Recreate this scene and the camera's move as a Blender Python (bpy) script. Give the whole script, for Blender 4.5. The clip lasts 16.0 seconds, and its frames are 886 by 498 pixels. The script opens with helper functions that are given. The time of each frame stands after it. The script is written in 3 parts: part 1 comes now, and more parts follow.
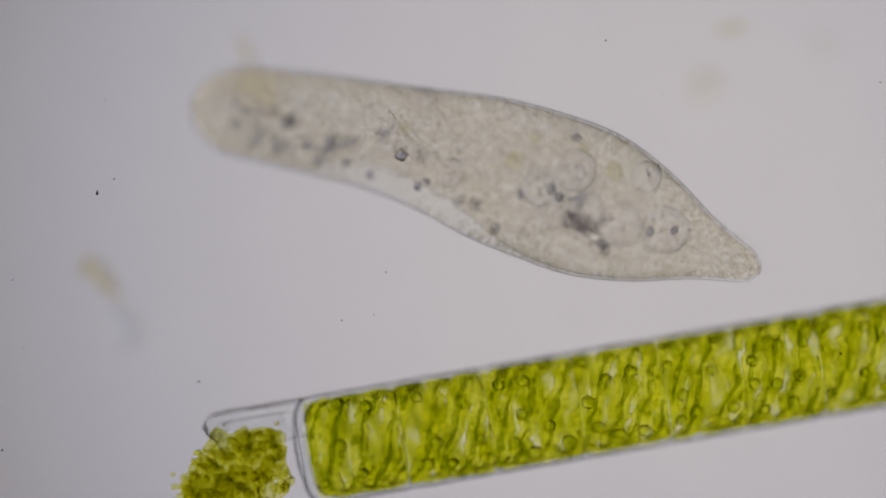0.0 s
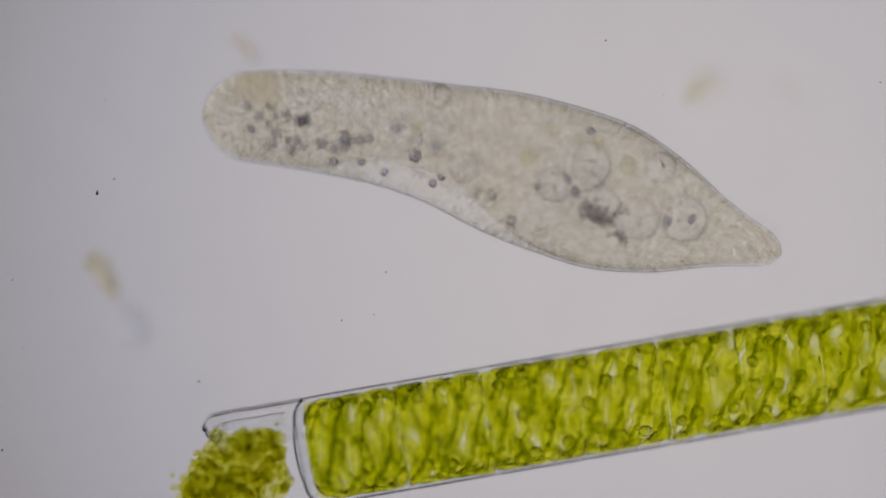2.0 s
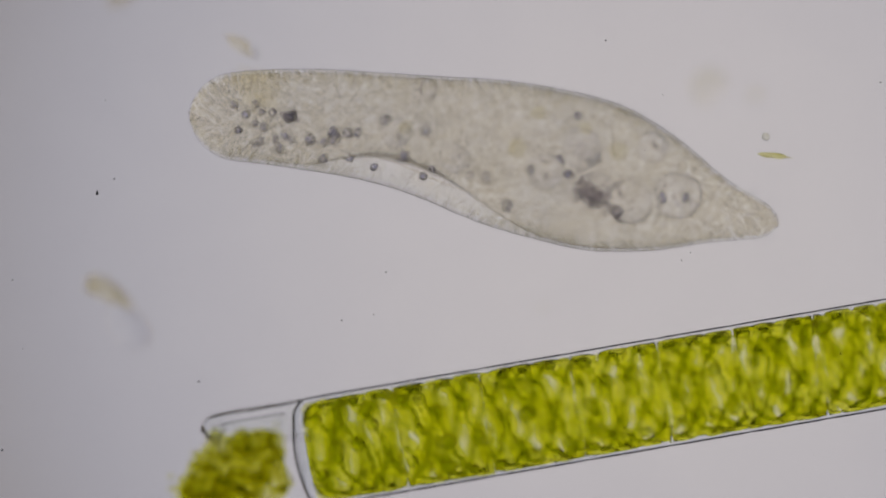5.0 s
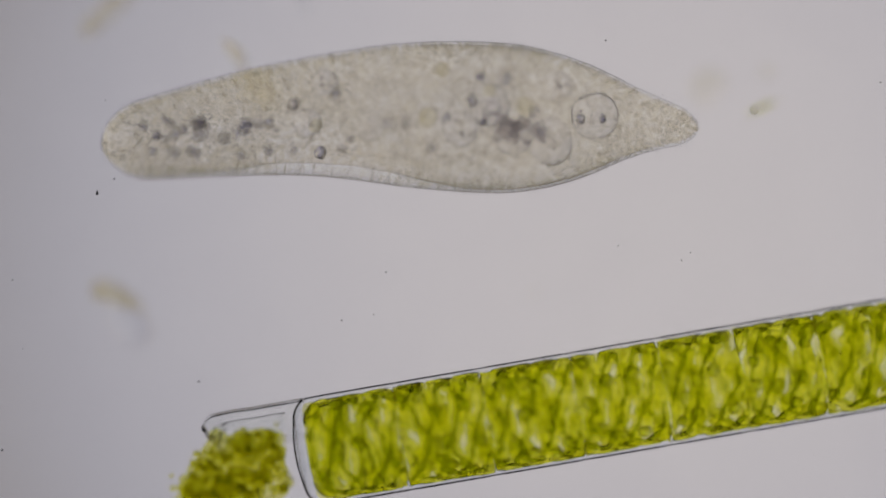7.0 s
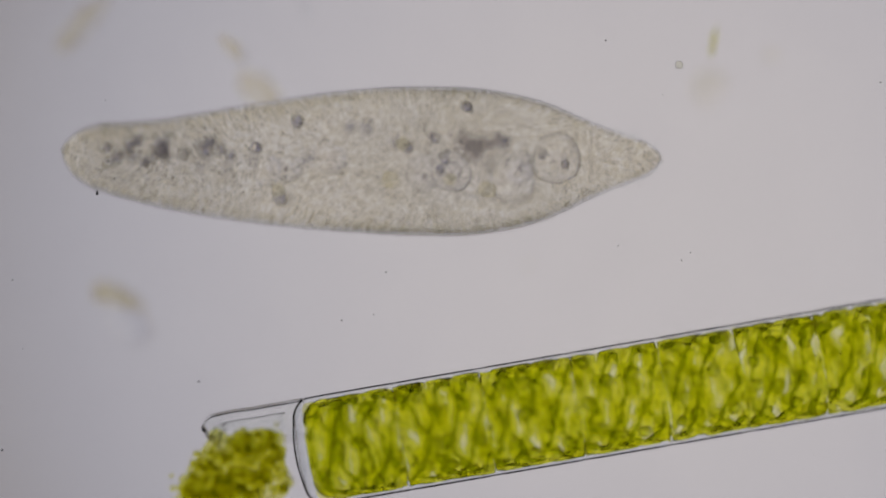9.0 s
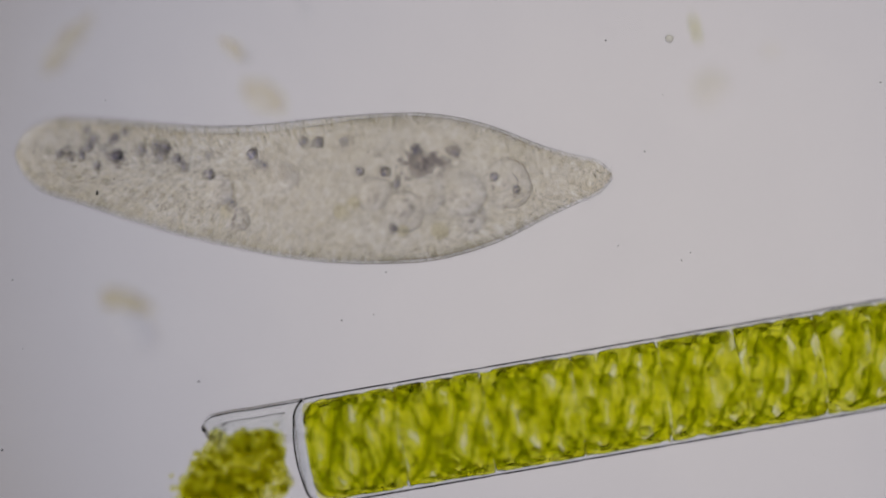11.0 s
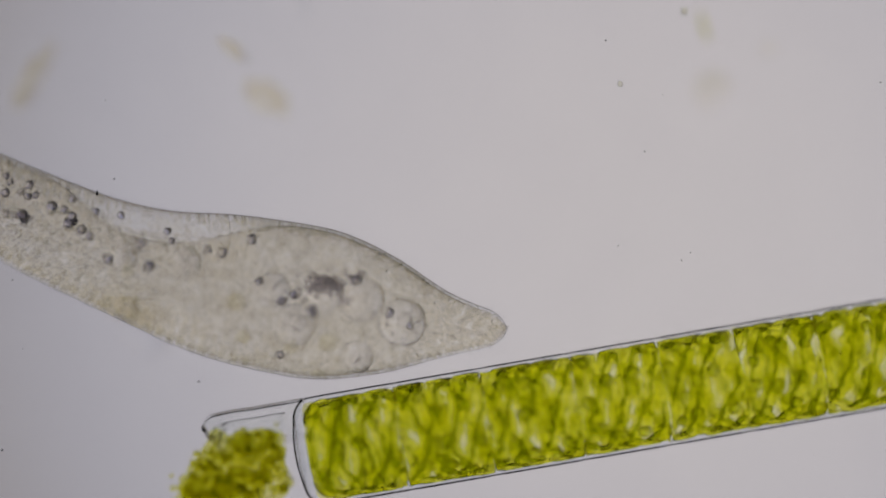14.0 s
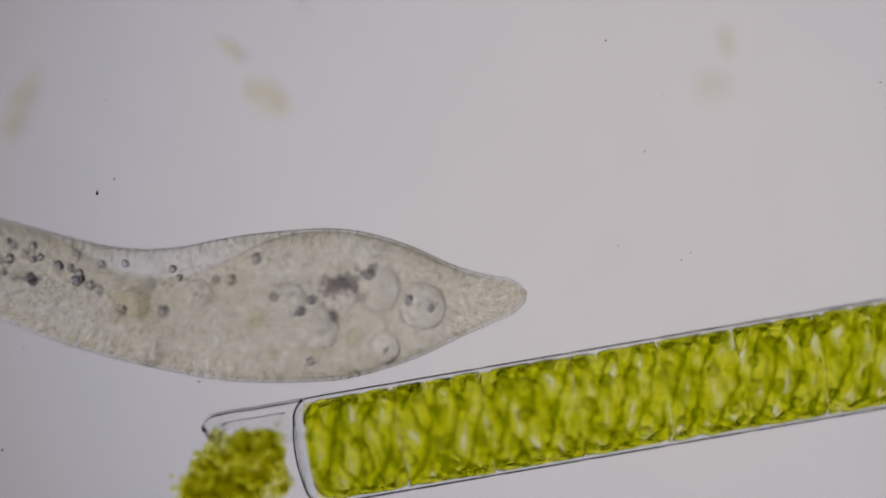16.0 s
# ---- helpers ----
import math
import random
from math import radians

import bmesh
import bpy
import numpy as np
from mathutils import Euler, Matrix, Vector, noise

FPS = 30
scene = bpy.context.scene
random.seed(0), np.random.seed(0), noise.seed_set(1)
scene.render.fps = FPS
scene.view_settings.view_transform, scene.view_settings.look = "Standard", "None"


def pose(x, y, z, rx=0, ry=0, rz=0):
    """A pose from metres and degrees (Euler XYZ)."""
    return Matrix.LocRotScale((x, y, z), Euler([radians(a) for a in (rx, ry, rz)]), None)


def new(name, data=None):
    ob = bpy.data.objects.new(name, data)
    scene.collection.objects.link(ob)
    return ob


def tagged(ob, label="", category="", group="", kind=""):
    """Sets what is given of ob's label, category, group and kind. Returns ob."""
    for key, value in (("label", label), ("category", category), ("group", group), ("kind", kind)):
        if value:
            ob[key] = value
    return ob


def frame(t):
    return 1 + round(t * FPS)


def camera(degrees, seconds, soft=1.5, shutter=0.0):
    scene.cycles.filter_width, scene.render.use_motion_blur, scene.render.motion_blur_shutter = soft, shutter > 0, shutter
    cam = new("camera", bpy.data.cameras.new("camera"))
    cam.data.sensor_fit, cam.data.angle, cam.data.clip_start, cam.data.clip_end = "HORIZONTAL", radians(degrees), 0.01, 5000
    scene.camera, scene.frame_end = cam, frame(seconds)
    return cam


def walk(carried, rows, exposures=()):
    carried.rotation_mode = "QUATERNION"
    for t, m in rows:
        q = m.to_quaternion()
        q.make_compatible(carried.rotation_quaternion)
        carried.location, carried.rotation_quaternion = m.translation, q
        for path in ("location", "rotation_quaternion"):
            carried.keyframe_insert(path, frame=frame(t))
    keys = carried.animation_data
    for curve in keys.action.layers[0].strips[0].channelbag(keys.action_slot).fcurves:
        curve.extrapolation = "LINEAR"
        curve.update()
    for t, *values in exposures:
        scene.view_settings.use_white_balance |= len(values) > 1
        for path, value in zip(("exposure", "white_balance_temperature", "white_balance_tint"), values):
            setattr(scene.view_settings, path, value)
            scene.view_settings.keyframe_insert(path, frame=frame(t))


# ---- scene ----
# Life in a drop of pond water under a bright-field microscope, modelled ten thousand times enlarged:
# one micrometre of the slide is one centimetre here. Light comes from below, through the slide.
UM = 0.01                  # one micrometre of the living scene
GRID = 4.0 / 1568          # the chart of the slide: 1568 units across 4 m, x to the right, y down
FOCUS = 0.90              # height of the plane in focus above the slide
REACH = 2.0 / math.tan(radians(4.0))
EYE = FOCUS + REACH

# ---------------------------------------------------------------- camera
cam = camera(8.0, 16.0, soft=2.0)
cam.data.dof.use_dof = True
cam.data.dof.focus_distance = REACH
cam.data.dof.aperture_fstop = 0.060
# the focus knob: the tube rides up and down by some micrometres
KNOB = ((0.0, 18), (1.0, 18), (1.7, 15), (2.1, 7), (2.5, 0), (3.0, -6), (3.5, -11), (4.2, -11), (5.4, -4), (6.3, 2), (7.4, 2),
        (7.8, -7), (8.4, -7), (8.8, 0), (9.2, 2), (12.0, 2), (16.0, 2))
walk(cam, [(t, pose(0, 0, EYE + h * UM)) for t, h in KNOB])


def spot(x, y, z=0.0):
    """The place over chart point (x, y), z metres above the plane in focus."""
    k = GRID * (REACH - z) / REACH
    return Vector(((x - 784) * k, (441 - y) * k, FOCUS + z))


# ---------------------------------------------------------------- light
world = bpy.data.worlds.new("dim_room")
scene.world = world
world.use_nodes = True
world.node_tree.nodes["Background"].inputs[0].default_value = (0.05, 0.05, 0.06, 1)
world.node_tree.nodes["Background"].inputs[1].default_value = 0.7
LAMP_Z = -30.0
# many clear layers lie over one another
scene.cycles.max_bounces = 48
scene.cycles.transmission_bounces = 48
scene.cycles.transparent_max_bounces = 48


# ---------------------------------------------------------------- materials
def nodes_of(name):
    mat = bpy.data.materials.new(name)
    mat.use_nodes = True
    nt = mat.node_tree
    nt.nodes.clear()
    out = nt.nodes.new("ShaderNodeOutputMaterial")

    def node(kind, **values):
        n = nt.nodes.new("ShaderNode" + kind)
        for key, v in values.items():
            n.inputs[key.replace("_", " ")].default_value = v
        return n

    return mat, nt, out, node


def ramp(nt, node, fac, stops):
    r = node("ValToRGB")
    el = r.color_ramp.elements
    while len(el) < len(stops):
        el.new(0.5)
    for e, (p, c) in zip(el, stops):
        e.position, e.color = p, (*c, 1)
    nt.links.new(fac, r.inputs[0])
    return r.outputs[0]


def rest_coords(nt, node, attribute):
    """Coordinates that stay with the flesh: a stored attribute, or the object's own."""
    if attribute:
        a = node("Attribute")
        a.attribute_name = attribute
        return a.outputs["Vector"]
    return node("TexCoord").outputs["Object"]


def clear_stuff(name, ior, dark, light, grain, coarse, rough=0.0, attribute="", bump=0.0, low=0.3, high=0.7, shader="BsdfGlass"):
    """Watery living matter: refracts a little, and takes colour from light by a grain at two scales."""
    mat, nt, out, node = nodes_of(name)
    co = rest_coords(nt, node, attribute)
    fine = node("TexNoise", Scale=grain, Detail=3.0, Roughness=0.6)
    big = node("TexNoise", Scale=coarse, Detail=2.0, Roughness=0.5)
    for n in (fine, big):
        nt.links.new(co, n.inputs["Vector"])
    mix = node("Math")
    mix.operation = "MULTIPLY_ADD"
    nt.links.new(fine.outputs[0], mix.inputs[0])
    mix.inputs[1].default_value = 0.6
    half = node("Math")
    half.operation = "MULTIPLY"
    half.inputs[1].default_value = 0.4
    nt.links.new(big.outputs[0], half.inputs[0])
    nt.links.new(half.outputs[0], mix.inputs[2])
    colour = ramp(nt, node, mix.outputs[0], ((low, dark), (high, light)))
    glass = node(shader, IOR=ior, Roughness=rough)
    nt.links.new(colour, glass.inputs["Color"])
    if bump:
        b = node("Bump", Strength=1.0, Distance=bump)
        nt.links.new(mix.outputs[0], b.inputs["Height"])
        nt.links.new(b.outputs[0], glass.inputs["Normal"])
    nt.links.new(glass.outputs[0], out.inputs[0])
    return mat


def solid_stuff(name, dark, light, grain):
    mat, nt, out, node = nodes_of(name)
    n = node("TexNoise", Scale=grain, Detail=3.0)
    nt.links.new(node("TexCoord").outputs["Object"], n.inputs["Vector"])
    p = node("BsdfPrincipled", Roughness=0.6)
    nt.links.new(ramp(nt, node, n.outputs[0], ((0.3, dark), (0.7, light))), p.inputs["Base Color"])
    nt.links.new(p.outputs[0], out.inputs[0])
    return mat


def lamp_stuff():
    """The field lens of the illuminator: even in the middle; the weaker, bluish, then amber rim is painted into the
    glow, for a vignette and warm outlines.
    """
    mat, nt, out, node = nodes_of("field_lens_vignette")
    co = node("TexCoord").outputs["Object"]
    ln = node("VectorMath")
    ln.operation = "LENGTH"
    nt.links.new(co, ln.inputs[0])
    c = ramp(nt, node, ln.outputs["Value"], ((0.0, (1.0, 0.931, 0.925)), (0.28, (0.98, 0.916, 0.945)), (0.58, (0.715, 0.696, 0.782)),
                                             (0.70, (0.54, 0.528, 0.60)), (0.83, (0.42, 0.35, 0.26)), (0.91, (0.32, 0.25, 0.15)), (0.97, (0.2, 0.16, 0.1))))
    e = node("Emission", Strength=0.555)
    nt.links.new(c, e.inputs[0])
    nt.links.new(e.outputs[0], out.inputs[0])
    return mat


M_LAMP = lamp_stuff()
M_SLIDE = clear_stuff("slide_glass", 1.5, (0.985, 0.985, 0.988), (1, 1, 1), 3.0, 0.8, low=0.4, high=0.62)
M_PELLICLE = clear_stuff("pellicle", 1.022, (0.994, 0.984, 0.940), (1.0, 0.999, 0.985), 62.0, 5.0, attribute="rest", low=0.40, high=0.58)
M_ENDOPLASM = clear_stuff("endoplasm", 1.009, (0.994, 0.977, 0.932), (1.0, 0.994, 0.972), 33.0, 4.0, attribute="rest", low=0.38, high=0.62)
M_VACUOLE = clear_stuff("vacuole_fluid", 1.023, (0.972, 0.972, 0.985), (1, 1, 1), 4.5, 1.2, low=0.4, high=0.6)
M_LIP = clear_stuff("groove_lip", 1.012, (0.94, 0.93, 0.905), (0.99, 0.985, 0.97), 20.0, 5.0, low=0.4, high=0.6)
M_FOOD = clear_stuff("food_ball", 1.009, (0.945, 0.935, 0.86), (0.985, 0.98, 0.94), 1.6, 0.6, low=0.38, high=0.60)
M_CRYSTAL = clear_stuff("crystal", 1.105, (0.62, 0.63, 0.79), (0.98, 0.97, 0.95), 1.6, 0.6, low=0.38, high=0.58)
M_DARK = clear_stuff("dark_grain", 1.013, (0.74, 0.73, 0.76), (0.95, 0.94, 0.935), 1.2, 0.5, low=0.35, high=0.65)
M_ROD = clear_stuff("trichocyst", 1.039, (0.992, 0.988, 0.965), (1.0, 1.0, 0.99), 30.0, 6.0)
M_GRAIN = clear_stuff("cytoplasm_grain", 1.034, (0.995, 0.988, 0.965), (1.0, 1.0, 0.995), 30.0, 6.0)
M_HAIR = clear_stuff("cilium", 1.03, (0.92, 0.92, 0.92), (0.98, 0.98, 0.98), 30.0, 6.0)
M_WALL = clear_stuff("cell_wall", 1.028, (0.96, 0.97, 0.97), (1, 1, 1), 30.0, 6.0, low=0.4, high=0.6, shader="BsdfRefraction")
M_SLEEVE = clear_stuff("torn_sleeve", 1.021, (0.97, 0.975, 0.97), (1, 1, 1), 30.0, 6.0, low=0.4, high=0.6, shader="BsdfRefraction")
M_SEPTUM = clear_stuff("cross_wall", 1.001, (0.985, 0.99, 0.985), (1, 1, 1), 30.0, 6.0, low=0.4, high=0.6)
M_BAND = clear_stuff("chloroplast", 1.022, (0.83, 0.85, 0.19), (1.0, 1.0, 0.50), 40.0, 9.0, attribute="rest", low=0.40, high=0.56, bump=0.014)
M_SAP = clear_stuff("green_cell_sap", 1.003, (0.94, 0.94, 0.62), (0.985, 0.985, 0.77), 24.0, 7.0, low=0.38, high=0.62)
M_RIDGE = clear_stuff("chloroplast_ridge", 1.034, (0.66, 0.70, 0.24), (0.93, 0.945, 0.52), 30.0, 8.0, attribute="rest", low=0.36, high=0.62)
M_PYRENOID = clear_stuff("pyrenoid", 1.085, (0.88, 0.91, 0.52), (0.99, 0.99, 0.75), 1.5, 0.5, low=0.4, high=0.6)
M_SLIME = clear_stuff("green_slime", 1.004, (0.87, 0.87, 0.46), (0.98, 0.975, 0.74), 2.6, 0.9, low=0.38, high=0.62)
M_CLUMP = clear_stuff("spilled_chloroplast", 1.011, (0.88, 0.885, 0.44), (1.0, 0.995, 0.74), 2.4, 0.8, low=0.38, high=0.62)
M_FLAKE = clear_stuff("brown_detritus", 1.012, (0.87, 0.83, 0.67), (1.0, 0.985, 0.92), 14.0, 5.0, low=0.38, high=0.62)
M_FAINT = clear_stuff("faint_detritus", 1.008, (0.95, 0.943, 0.90), (1.0, 0.995, 0.975), 12.0, 5.0, low=0.38, high=0.62)
M_BUBBLE = clear_stuff("bubble_skin", 1.008, (0.975, 0.97, 0.95), (1.0, 1.0, 0.995), 12.0, 5.0, low=0.4, high=0.6)
M_PALE = clear_stuff("pale_detritus", 1.010, (0.925, 0.895, 0.79), (1.0, 0.99, 0.94), 14.0, 5.0, low=0.38, high=0.62)
M_OLIVE = clear_stuff("olive_sliver", 1.025, (0.80, 0.79, 0.48), (1.0, 0.99, 0.80), 20.0, 6.0, low=0.38, high=0.62)
M_SHARD = clear_stuff("clear_shard", 1.025, (0.97, 0.975, 0.98), (1, 1, 1), 14.0, 5.0)
M_SPORE = clear_stuff("spore_coat", 1.06, (0.92, 0.93, 0.84), (1.0, 0.99, 0.95), 30.0, 10.0, low=0.4, high=0.6)
M_SPECK = solid_stuff("dust", (0.015, 0.015, 0.02), (0.05, 0.045, 0.05), 2.0)


# ---------------------------------------------------------------- mesh helpers
def put(name, data, material, parent=None, label="", m=None):
    """Links mesh data as one object, under a thing or a part."""
    ob = new(name, data)
    if material and not data.materials:
        data.materials.append(material)
    if parent:
        ob.parent = parent
    if m is not None:
        ob.matrix_basis = m
    if label:
        tagged(ob, label)
    return ob


def mesh_of(name, verts, faces, smooth=True, rest=None):
    me = bpy.data.meshes.new(name)
    me.from_pydata([tuple(v) for v in verts], [], faces)
    if smooth:
        me.polygons.foreach_set("use_smooth", [True] * len(me.polygons))
    if rest is not None:
        a = me.attributes.new("rest", "FLOAT_VECTOR", "POINT")
        a.data.foreach_set("vector", np.asarray(rest, dtype=np.float32).ravel())
    me.update()
    return me


def tube(rows, close_start=False, close_end=False):
    """Vertices and faces of a skin over rings of equal count; the ends may be closed by a fan."""
    n = len(rows[0])
    verts = [v for r in rows for v in r]
    faces = []
    for i in range(len(rows) - 1):
        for j in range(n):
            k = (j + 1) % n
            faces.append((i * n + j, i * n + k, (i + 1) * n + k, (i + 1) * n + j))
    if close_start:
        faces.append(tuple(range(n - 1, -1, -1)))
    if close_end:
        faces.append(tuple((len(rows) - 1) * n + j for j in range(n)))
    return verts, faces


def lump(name, r, squash=(1, 1, 1), rough=0.15, seed=0, detail=2, freq=1.3):
    """A rounded grain with an uneven surface."""
    bm = bmesh.new()
    bmesh.ops.create_icosphere(bm, subdivisions=detail, radius=1.0)
    for v in bm.verts:
        k = 1 + rough * noise.noise(v.co * freq + Vector((seed * 7.1, seed * 3.3, seed)))
        v.co = Vector((v.co.x * squash[0], v.co.y * squash[1], v.co.z * squash[2])) * k * r
    me = bpy.data.meshes.new(name)
    bm.to_mesh(me)
    bm.free()
    me.polygons.foreach_set("use_smooth", [True] * len(me.polygons))
    return me


def hermite(knots, values, x):
    """A smooth curve through evenly or unevenly spaced knots."""
    k, v, x = np.asarray(knots, float), np.asarray(values, float), np.asarray(x, float)
    m = np.gradient(v, k)
    i = np.clip(np.searchsorted(k, x) - 1, 0, len(k) - 2)
    h = k[i + 1] - k[i]
    s = (x - k[i]) / h
    return ((2 * s ** 3 - 3 * s ** 2 + 1) * v[i] + (s ** 3 - 2 * s ** 2 + s) * h * m[i]
            + (-2 * s ** 3 + 3 * s ** 2) * v[i + 1] + (s ** 3 - s ** 2) * h * m[i + 1])


# ---------------------------------------------------------------- slide and lamp
def build_slide():
    w, d, th = 7.6, 5.0, 0.35
    bm = bmesh.new()
    bmesh.ops.create_cube(bm, size=1.0)
    for v in bm.verts:
        v.co = Vector((v.co.x * w, v.co.y * d, (v.co.z - 0.5) * th))
    bmesh.ops.bevel(bm, geom=bm.edges[:], offset=0.04, segments=2, affect="EDGES")
    me = bpy.data.meshes.new("glass_slide")
    bm.to_mesh(me)
    bm.free()
    ob = put("glass_slide", me, M_SLIDE)
    tagged(ob, "clear ground-edged glass microscope slide under the water", "microscope slide", kind="structure")


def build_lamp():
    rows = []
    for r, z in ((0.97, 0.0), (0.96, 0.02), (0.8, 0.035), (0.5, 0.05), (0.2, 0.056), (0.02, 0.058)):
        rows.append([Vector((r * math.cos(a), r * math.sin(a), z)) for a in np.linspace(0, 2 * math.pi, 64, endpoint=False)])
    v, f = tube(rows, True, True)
    # off centre, so the painted falloff darkens the left of the view
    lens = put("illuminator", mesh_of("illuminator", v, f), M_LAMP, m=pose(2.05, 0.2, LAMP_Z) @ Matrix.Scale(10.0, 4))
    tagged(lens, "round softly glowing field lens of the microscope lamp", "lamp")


# ---------------------------------------------------------------- the ciliate
LENGTH = 1060.7            # chart units
KNOTS = np.linspace(0, 1, 11)
DEEP = (49.9, 66.0, 85.4, 102.9, 117.2, 127.7, 132.4, 128.8, 106.7, 60.8, 22.3)
FLAT = (70.7, 82.6, 90.5, 95.5, 105.6, 121.6, 131.8, 132.1, 104.0, 57.6, 23.9)
BENDS = {}


def bend(t, x, y, roll, front, back, *turns):
    """The body at t seconds: chart place of its waist, roll about its length, height of front and rear, its line's headings."""
    BENDS[t] = (x, y, roll, front, back, *turns)


bend(0, 955.3, 323.1, 0, -22, 17, -6.8, -9.9, -14.0, -21.0, -22.0, -21.5)
bend(1.5, 982.1, 313.8, 5, -12, 15, -1.0, -6.8, -13.2, -21.1, -19.7, -17.3)
bend(2.5, 981.9, 311.3, 10, -3, 2, 3.3, -6.5, -12.8, -17.9, -18.3, -16.2)
bend(3.5, 987.4, 302.8, 12, -11, -6, 1.8, -6.3, -11.5, -16.1, -18.8, -13.3)
bend(4.2, 986.8, 302.0, 15, -11, -6, 3.4, -6.2, -11.6, -15.3, -18.1, -10.2)
bend(6.3, 885.1, 236.7, 25, -11, 3, 2.1, 1.5, -4.8, -13.4, -11.0, -13.6)
bend(7, 812.5, 205.0, 45, -14, 2, 11.0, 8.9, 2.7, -3.0, -1.1, -8.3)
bend(7.4, 771.3, 279.5, 85, -15, 0, -5.9, -2.6, 0.4, -2.7, -2.2, -2.0)
bend(8.2, 745.6, 292.0, 95, -15, -7, -13.4, -3.0, -0.2, -2.1, -0.8, -1.6)
bend(9.2, 745.8, 284.6, 100, -18, -8, -14.4, -1.4, 1.8, -0.2, 1.3, 1.5)
bend(11.3, 637.0, 351.3, 145, -20, 2, -6.2, -14.6, -6.6, 2.6, 2.5, 7.6)
bend(11.6, 598.7, 394.7, 165, -14, 2, -11.2, -25.7, -12.3, -4.2, -7.9, 5.0)
bend(12, 534.6, 445.4, 178, -8, 2, -44.8, -32.4, -24.0, -14.4, -15.8, -4.1)
bend(12.5, 487.8, 480.7, 183, 0, 2, -40.6, -36.8, -29.1, -18.2, -19.6, -8.2)
bend(13, 472.3, 498.5, 185, -3, 2, -38.2, -36.3, -25.9, -15.4, -17.1, -7.6)
bend(13.4, 470.2, 508.3, 186, -6, 2, -35.7, -31.6, -23.3, -13.4, -13.9, -5.8)
bend(14, 476.1, 526.2, 187, -11, 2, -32.9, -25.0, -18.6, -8.3, -10.1, -1.1)
bend(14.2, 478.3, 532.4, 188, -12, 2, -31.8, -23.7, -16.4, -5.7, -8.5, 0.7)
bend(14.8, 491.0, 544.7, 190, -14, 2, -23.6, -18.7, -10.2, 0.8, -2.8, 4.1)
bend(16, 508.0, 546.3, 192, -14, 2, -20.9, -18.5, -5.3, 5.2, 0.1, 10.8)
PIECES = 60


def radii(u):
    u = np.asarray(u, float)
    ends = np.sqrt(np.clip(1 - (1 - np.minimum(u / 0.07, 1)) ** 2, 0, 1)) * np.sqrt(np.clip(1 - (1 - np.minimum((1 - u) / 0.03, 1)) ** 2, 0, 1))
    return hermite(KNOTS, FLAT, u) * ends * GRID, hermite(KNOTS, DEEP, u) * ends * GRID


def body_at(t):
    """All bend values at any time, smoothly between the known ones."""
    ts = np.array(sorted(BENDS))
    vs = np.array([BENDS[k] for k in ts])
    i = int(np.clip(np.searchsorted(ts, t, side="right") - 1, 0, len(ts) - 2))
    h = np.diff(ts)
    d = np.diff(vs, axis=0) / h[:, None]

    def slope(j):
        if j == 0 or j == len(ts) - 1:
            return np.zeros(vs.shape[1])
        a, b = d[j - 1], d[j]
        return np.where(a * b > 0, 2 * a * b / np.where(a + b == 0, 1, a + b), 0.0)

    s = (t - ts[i]) / h[i]
    return ((2 * s ** 3 - 3 * s ** 2 + 1) * vs[i] + (s ** 3 - 2 * s ** 2 + s) * h[i] * slope(i)
            + (-2 * s ** 3 + 3 * s ** 2) * vs[i + 1] + (s ** 3 - s ** 2) * h[i] * slope(i + 1))


def spine(t, us):
    """World poses of the body's line at t, for each station in us."""
    x, y, roll, front, back, *turns = body_at(t)
    fine = np.linspace(0, 1, 241)
    ang = np.radians(hermite(np.linspace(0, 1, 6), turns, fine))
    step = LENGTH / 240
    px = np.concatenate(([0], np.cumsum((np.cos(ang)[1:] + np.cos(ang)[:-1]) / 2) * step))
    py = np.concatenate(([0], np.cumsum((np.sin(ang)[1:] + np.sin(ang)[:-1]) / 2) * step))
    px, py = px + x - px[144], y - (py - py[144])
    out = []
    for u in us:
        k = min(1.0, u / 0.75)
        z = (front + (back - front) * k * k * (3 - 2 * k)) * UM
        place = spot(np.interp(u, fine, px), np.interp(u, fine, py), z)
        out.append(Matrix.Translation(place) @ Matrix.Rotation(float(np.interp(u, fine, ang)), 4, "Z") @ Matrix.Rotation(radians(roll), 4, "X"))
    return out


def lip(u):
    """How far the mouth groove draws the flesh in, along the body, as a share of the half width."""
    return max(0.0, float(hermite((0.0, 0.17, 0.21, 0.26, 0.31, 0.36, 0.42, 0.48, 0.54, 0.62, 1.0), (0, 0, 0.06, 0.30, 0.50, 0.54, 0.48, 0.34, 0.16, 0, 0), u)))


def facing(cy, cz):
    """How squarely a direction about the body's line faces the mouth groove."""
    return max(0.0, 0.31 * cz - 0.95 * cy)


def belly(u, side):
    """The belly swells a little beside and behind the mouth groove."""
    return 1 + 0.085 * math.exp(-((u - 0.50) / 0.13) ** 2) * max(0.0, -side)


def in_vacuole(u, y, z):
    return any((u - v) ** 2 * LENGTH ** 2 + (y - vy) ** 2 + (z - vz) ** 2 < r * r for v, vy, vz, r in VACUOLES)


